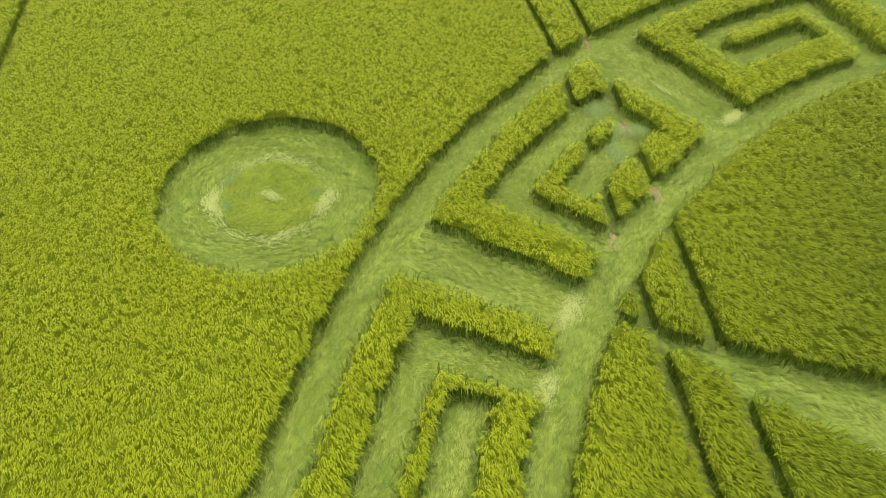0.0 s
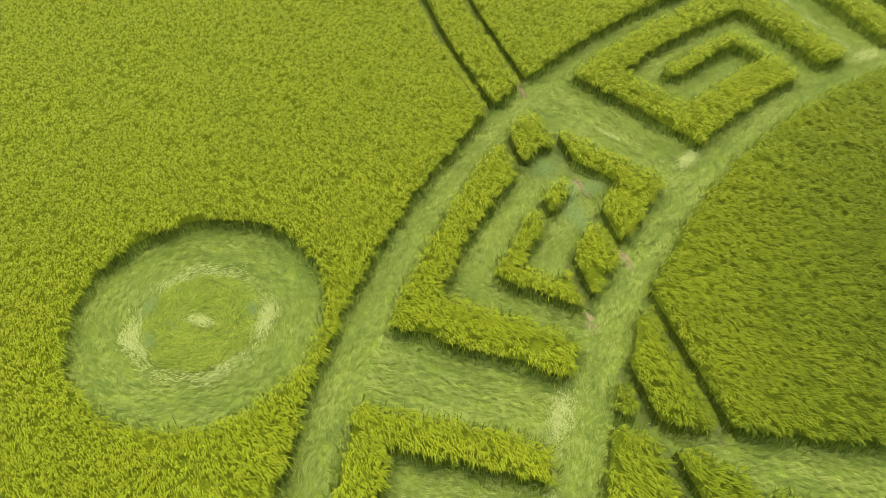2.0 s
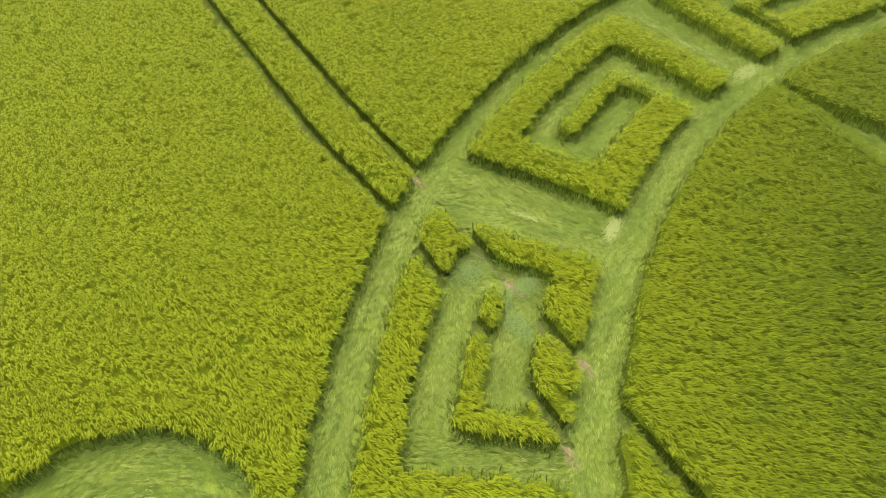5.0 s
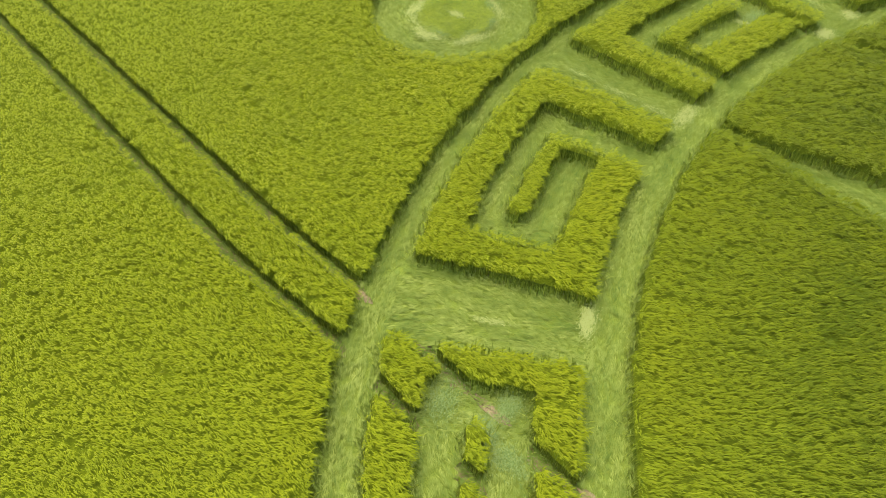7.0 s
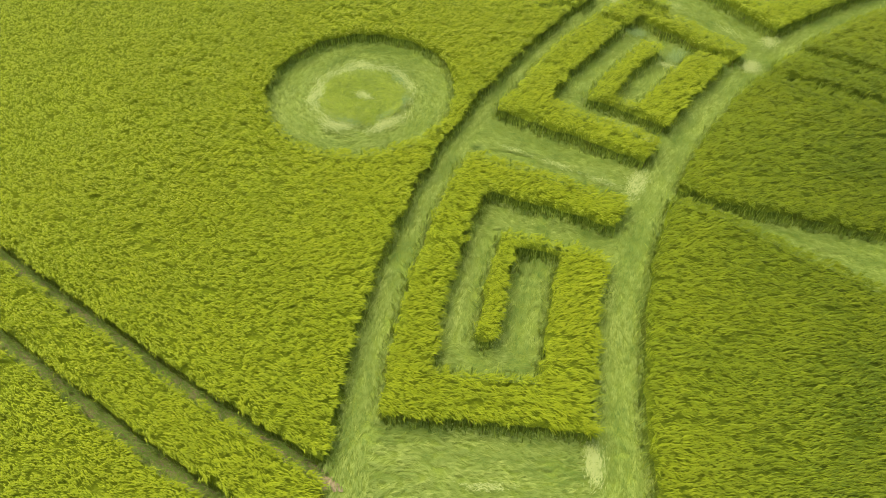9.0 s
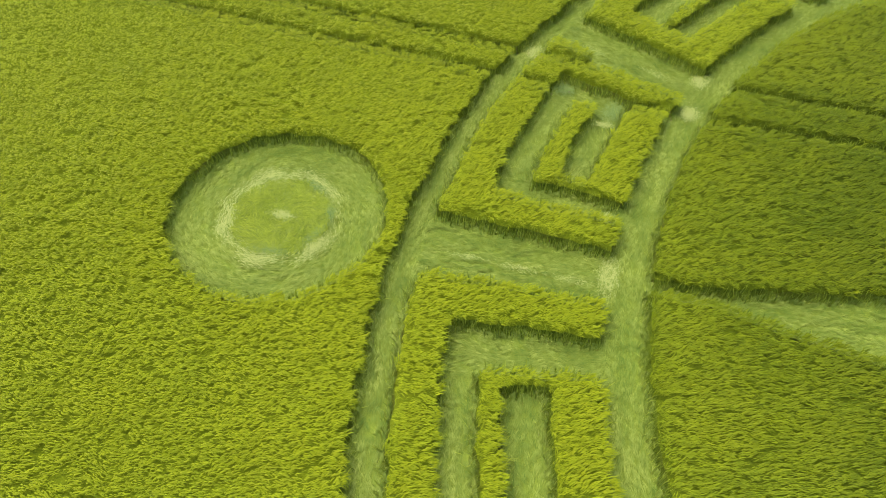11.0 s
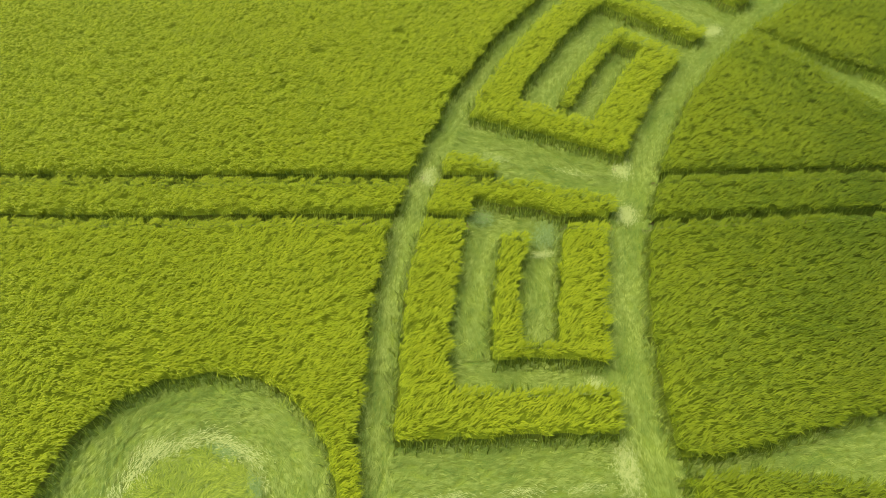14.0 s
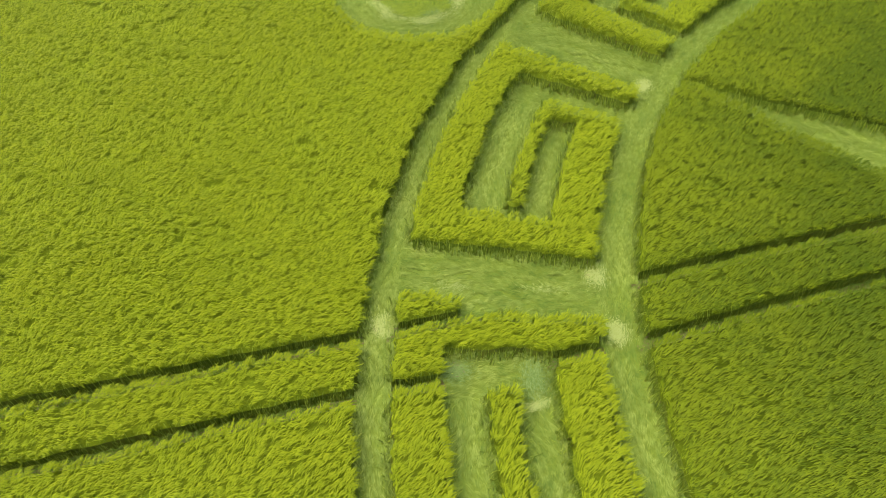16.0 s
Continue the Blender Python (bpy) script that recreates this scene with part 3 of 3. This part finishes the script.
laid("laid_path", 0, "flattened pale green barley path, the outer ring", "laid barley", group="ring paths")
laid("laid_path", 1, "flattened pale green barley path, the inner ring", "laid barley", group="ring paths")
k = 2
for _ in CROSS:
    laid("cross_path", k, "flattened barley cross path joining both ring paths", "laid barley", group="cross paths", long=0.30)
    k += 1
for _ in CELLS:
    laid("laid_corridor", k, "narrow corridor of flattened barley inside a block", "laid barley", group="corridors")
    k += 1
for (cr, cang, rad), arcs, blues, loose, green, dense, bleach in zip(CIRCLES, PALE_ARCS, BLUE_SPOTS, (160, 500, 500), (0.36, 0.46, 0.46), (1.5, 2.2, 2.2), (0.3, 0.45, 0.45)):
    disc = laid("laid_circle", k, "round clearing of swirled flattened barley", "crop circle", group="circles", mat_height=0.08, green=green)
    cx, cy = cr * math.cos(radians(cang)), cr * math.sin(radians(cang))
    # half-raised disc in the middle, a bleached ring round it and a pale tuft at the centre
    n = 4500
    rho, phi = 1.75 * np.sqrt(RNG.random(n)), RNG.random(n) * 2 * math.pi
    x, y = cx + rho * np.cos(phi), cy + rho * np.sin(phi)
    pile = Pile()
    laid_stems(pile, x, y, phi + (wave(x, y, 0.6, 61) - 0.5) * 5.0, 0.14 + 0.06 * wave(x, y, 0.4, 62), RNG.uniform(0.2, 0.4, n), RNG.uniform(0.006, 0.011, n),
               np.clip(green - 0.05 + 0.3 * wave(x, y, 0.4, 63) + RNG.normal(0, 0.2, n), 0, 1), 0, rise=0.09, spread=0.4)
    tagged(pile.build("raised_disc", [M_RAISED], disc), "half-raised yellow-green stems", kind="stuff")
    phi = np.radians(np.concatenate([RNG.normal(a, w, int(dense * m)) for a, w, m in arcs] + [RNG.random(loose) * 360]))
    n = len(phi)
    rho = RNG.normal(1.97, 0.16, n) + 0.10 * np.sin(8 * phi + 1.0)
    pile = Pile()
    laid_stems(pile, cx + rho * np.cos(phi), cy + rho * np.sin(phi), phi - 1.3, 0.15 + RNG.uniform(0, 0.05, n), RNG.uniform(0.12, 0.24, n), RNG.uniform(0.005, 0.009, n), RNG.random(n) * bleach, 0, spread=0.5)
    tagged(pile.build("pale_ring", [M_PALE], disc), "bleached straw ring", kind="stuff")
    # bluish-green blades in small patches just inside the pale ring
    for a, rr, ha, hb in blues:
        a = radians(a)
        pale_patch("bluish_leaves", cx + rr * math.cos(a), cy + rr * math.sin(a), ha, hb, a + math.pi / 2, "", 380, disc, 0.19, 0.6, M_TRAMPLED)
    pale_patch("centre_tuft", cx, cy, 0.42, 0.20, radians(cang), "", 420, disc, 0.22, bleach)
    k += 1
for _ in WEDGES:
    laid("laid_wedge", k, "wedge of flattened barley widening towards the ring's middle", "laid barley", group="wedges")
    k += 1
for _ in TRACKS:
    pile = Pile()
    x, y = scatter(k, 550)
    n = len(x)
    if n:
        # low tones only, so the stems carry the shade of the slot
        laid_stems(pile, x, y, lay_of(k, x, y), RNG.uniform(0.0, 0.12, n), RNG.uniform(0.15, 0.4, n), RNG.uniform(0.006, 0.012, n), RNG.random(n) * 0.3, 0, rise=0.10, spread=0.6)
        tagged(pile.build("wheel_track", [M_LAID]), "narrow wheel track of trampled green stems over soil", "wheel track", "wheel tracks", "stuff")
    k += 1

# bleached patches where walkers turned: radius, angle, half length along the ring and across it
for r, a, ha, hb in ((25.95, 151.8, 0.85, 0.30), (26.0, 126.1, 0.6, 0.24), (25.95, 102.2, 0.7, 0.28), (25.9, 77.0, 0.45, 0.30), (25.9, 54.2, 0.5, 0.3),
                     (25.8, 157.9, 0.6, 0.25), (32.35, 81.9, 0.4, 0.3), (25.4, 81.7, 0.4, 0.35), (26.4, 97.0, 0.35, 0.3)):
    pale_patch("straw_patch", r * math.cos(radians(a)), r * math.sin(radians(a)), ha, hb, radians(a - 90), "bleached straw patch where a path ends")
for r, a, ha, hb in ((30.6, 102.75, 0.6, 0.14), (28.76, 102.86, 0.7, 0.14), (27.1, 103.0, 0.6, 0.15), (30.4, 79.0, 0.7, 0.2), (27.5, 78.6, 0.8, 0.18), (28.9, 127.6, 0.6, 0.12)):
    pale_patch("straw_streak", r * math.cos(radians(a)), r * math.sin(radians(a)), ha, hb, radians(a), "pale straw streak along a cross path", 150, bleach=0.3)
pale_patch("straw_patch", 1.52, 27.93, 0.45, 0.14, radians(-77), "small bleached straw patch in a corridor", 300)
# bluish leaves turned over underfoot where the tracks meet the corridors
for x0, y0, ha, hb, turn in ((-20.45, 21.7, 0.75, 0.5, 40), (-20.15, 19.2, 0.7, 0.4, 95), (-20.1, 20.25, 0.45, 0.3, 60), (-19.1, 20.4, 0.5, 0.35, 20), (2.33, 27.84, 0.6, 0.4, 0), (2.78, 30.1, 0.5, 0.3, 90)):
    ob = pale_patch("trampled_patch", x0, y0, ha, hb, radians(turn), "trampled bluish-green barley leaves on a path", 1000, None, 0.17, 0.9, M_TRAMPLED)
    tagged(ob, "trampled bluish-green barley leaves on a path", "trampled barley", "trampled patches", "stuff")


# bare soil worn through the laid crop where the wheel tracks cross the pattern
def soil_patch(x0, y0, half_a, half_b, turn):
    bm = bmesh.new()
    ring = []
    for i in range(28):
        a = i / 28 * 2 * math.pi
        q = 0.7 + 0.6 * float(wave(x0 * 7 + math.cos(a) * 2, y0 * 7 + math.sin(a) * 2, 0.8, 71))
        u, v = half_a * q * math.cos(a), half_b * q * math.sin(a)
        ring.append(bm.verts.new((x0 + u * math.cos(turn) - v * math.sin(turn), y0 + u * math.sin(turn) + v * math.cos(turn), 0.155 + 0.02 * math.sin(5 * a))))
    mid = bm.verts.new((x0, y0, 0.20))
    for p, q in zip(ring, ring[1:] + ring[:1]):
        bm.faces.new((p, q, mid))
    me = bpy.data.meshes.new("soil_patch")
    bm.to_mesh(me)
    bm.free()
    me.materials.append(M_SOIL)
    tagged(new("soil_patch", me), "worn patch of bare brown soil in the laid barley", "soil patch", "soil patches")


for x0, y0, ha, hb, turn in ((-21.06, 14.98, 0.45, 0.2, 95), (-19.18, 17.11, 0.4, 0.15, 95), (-19.55, 20.6, 0.75, 0.14, 98), (-20.18, 26.1, 0.35, 0.18, 98), (4.5, 32.0, 0.35, 0.2, 97), (5.84, 25.3, 0.3, 0.2, 60), (2.88, 30.1, 0.3, 0.22, 97)):
    soil_patch(x0, y0, ha, hb, radians(turn))
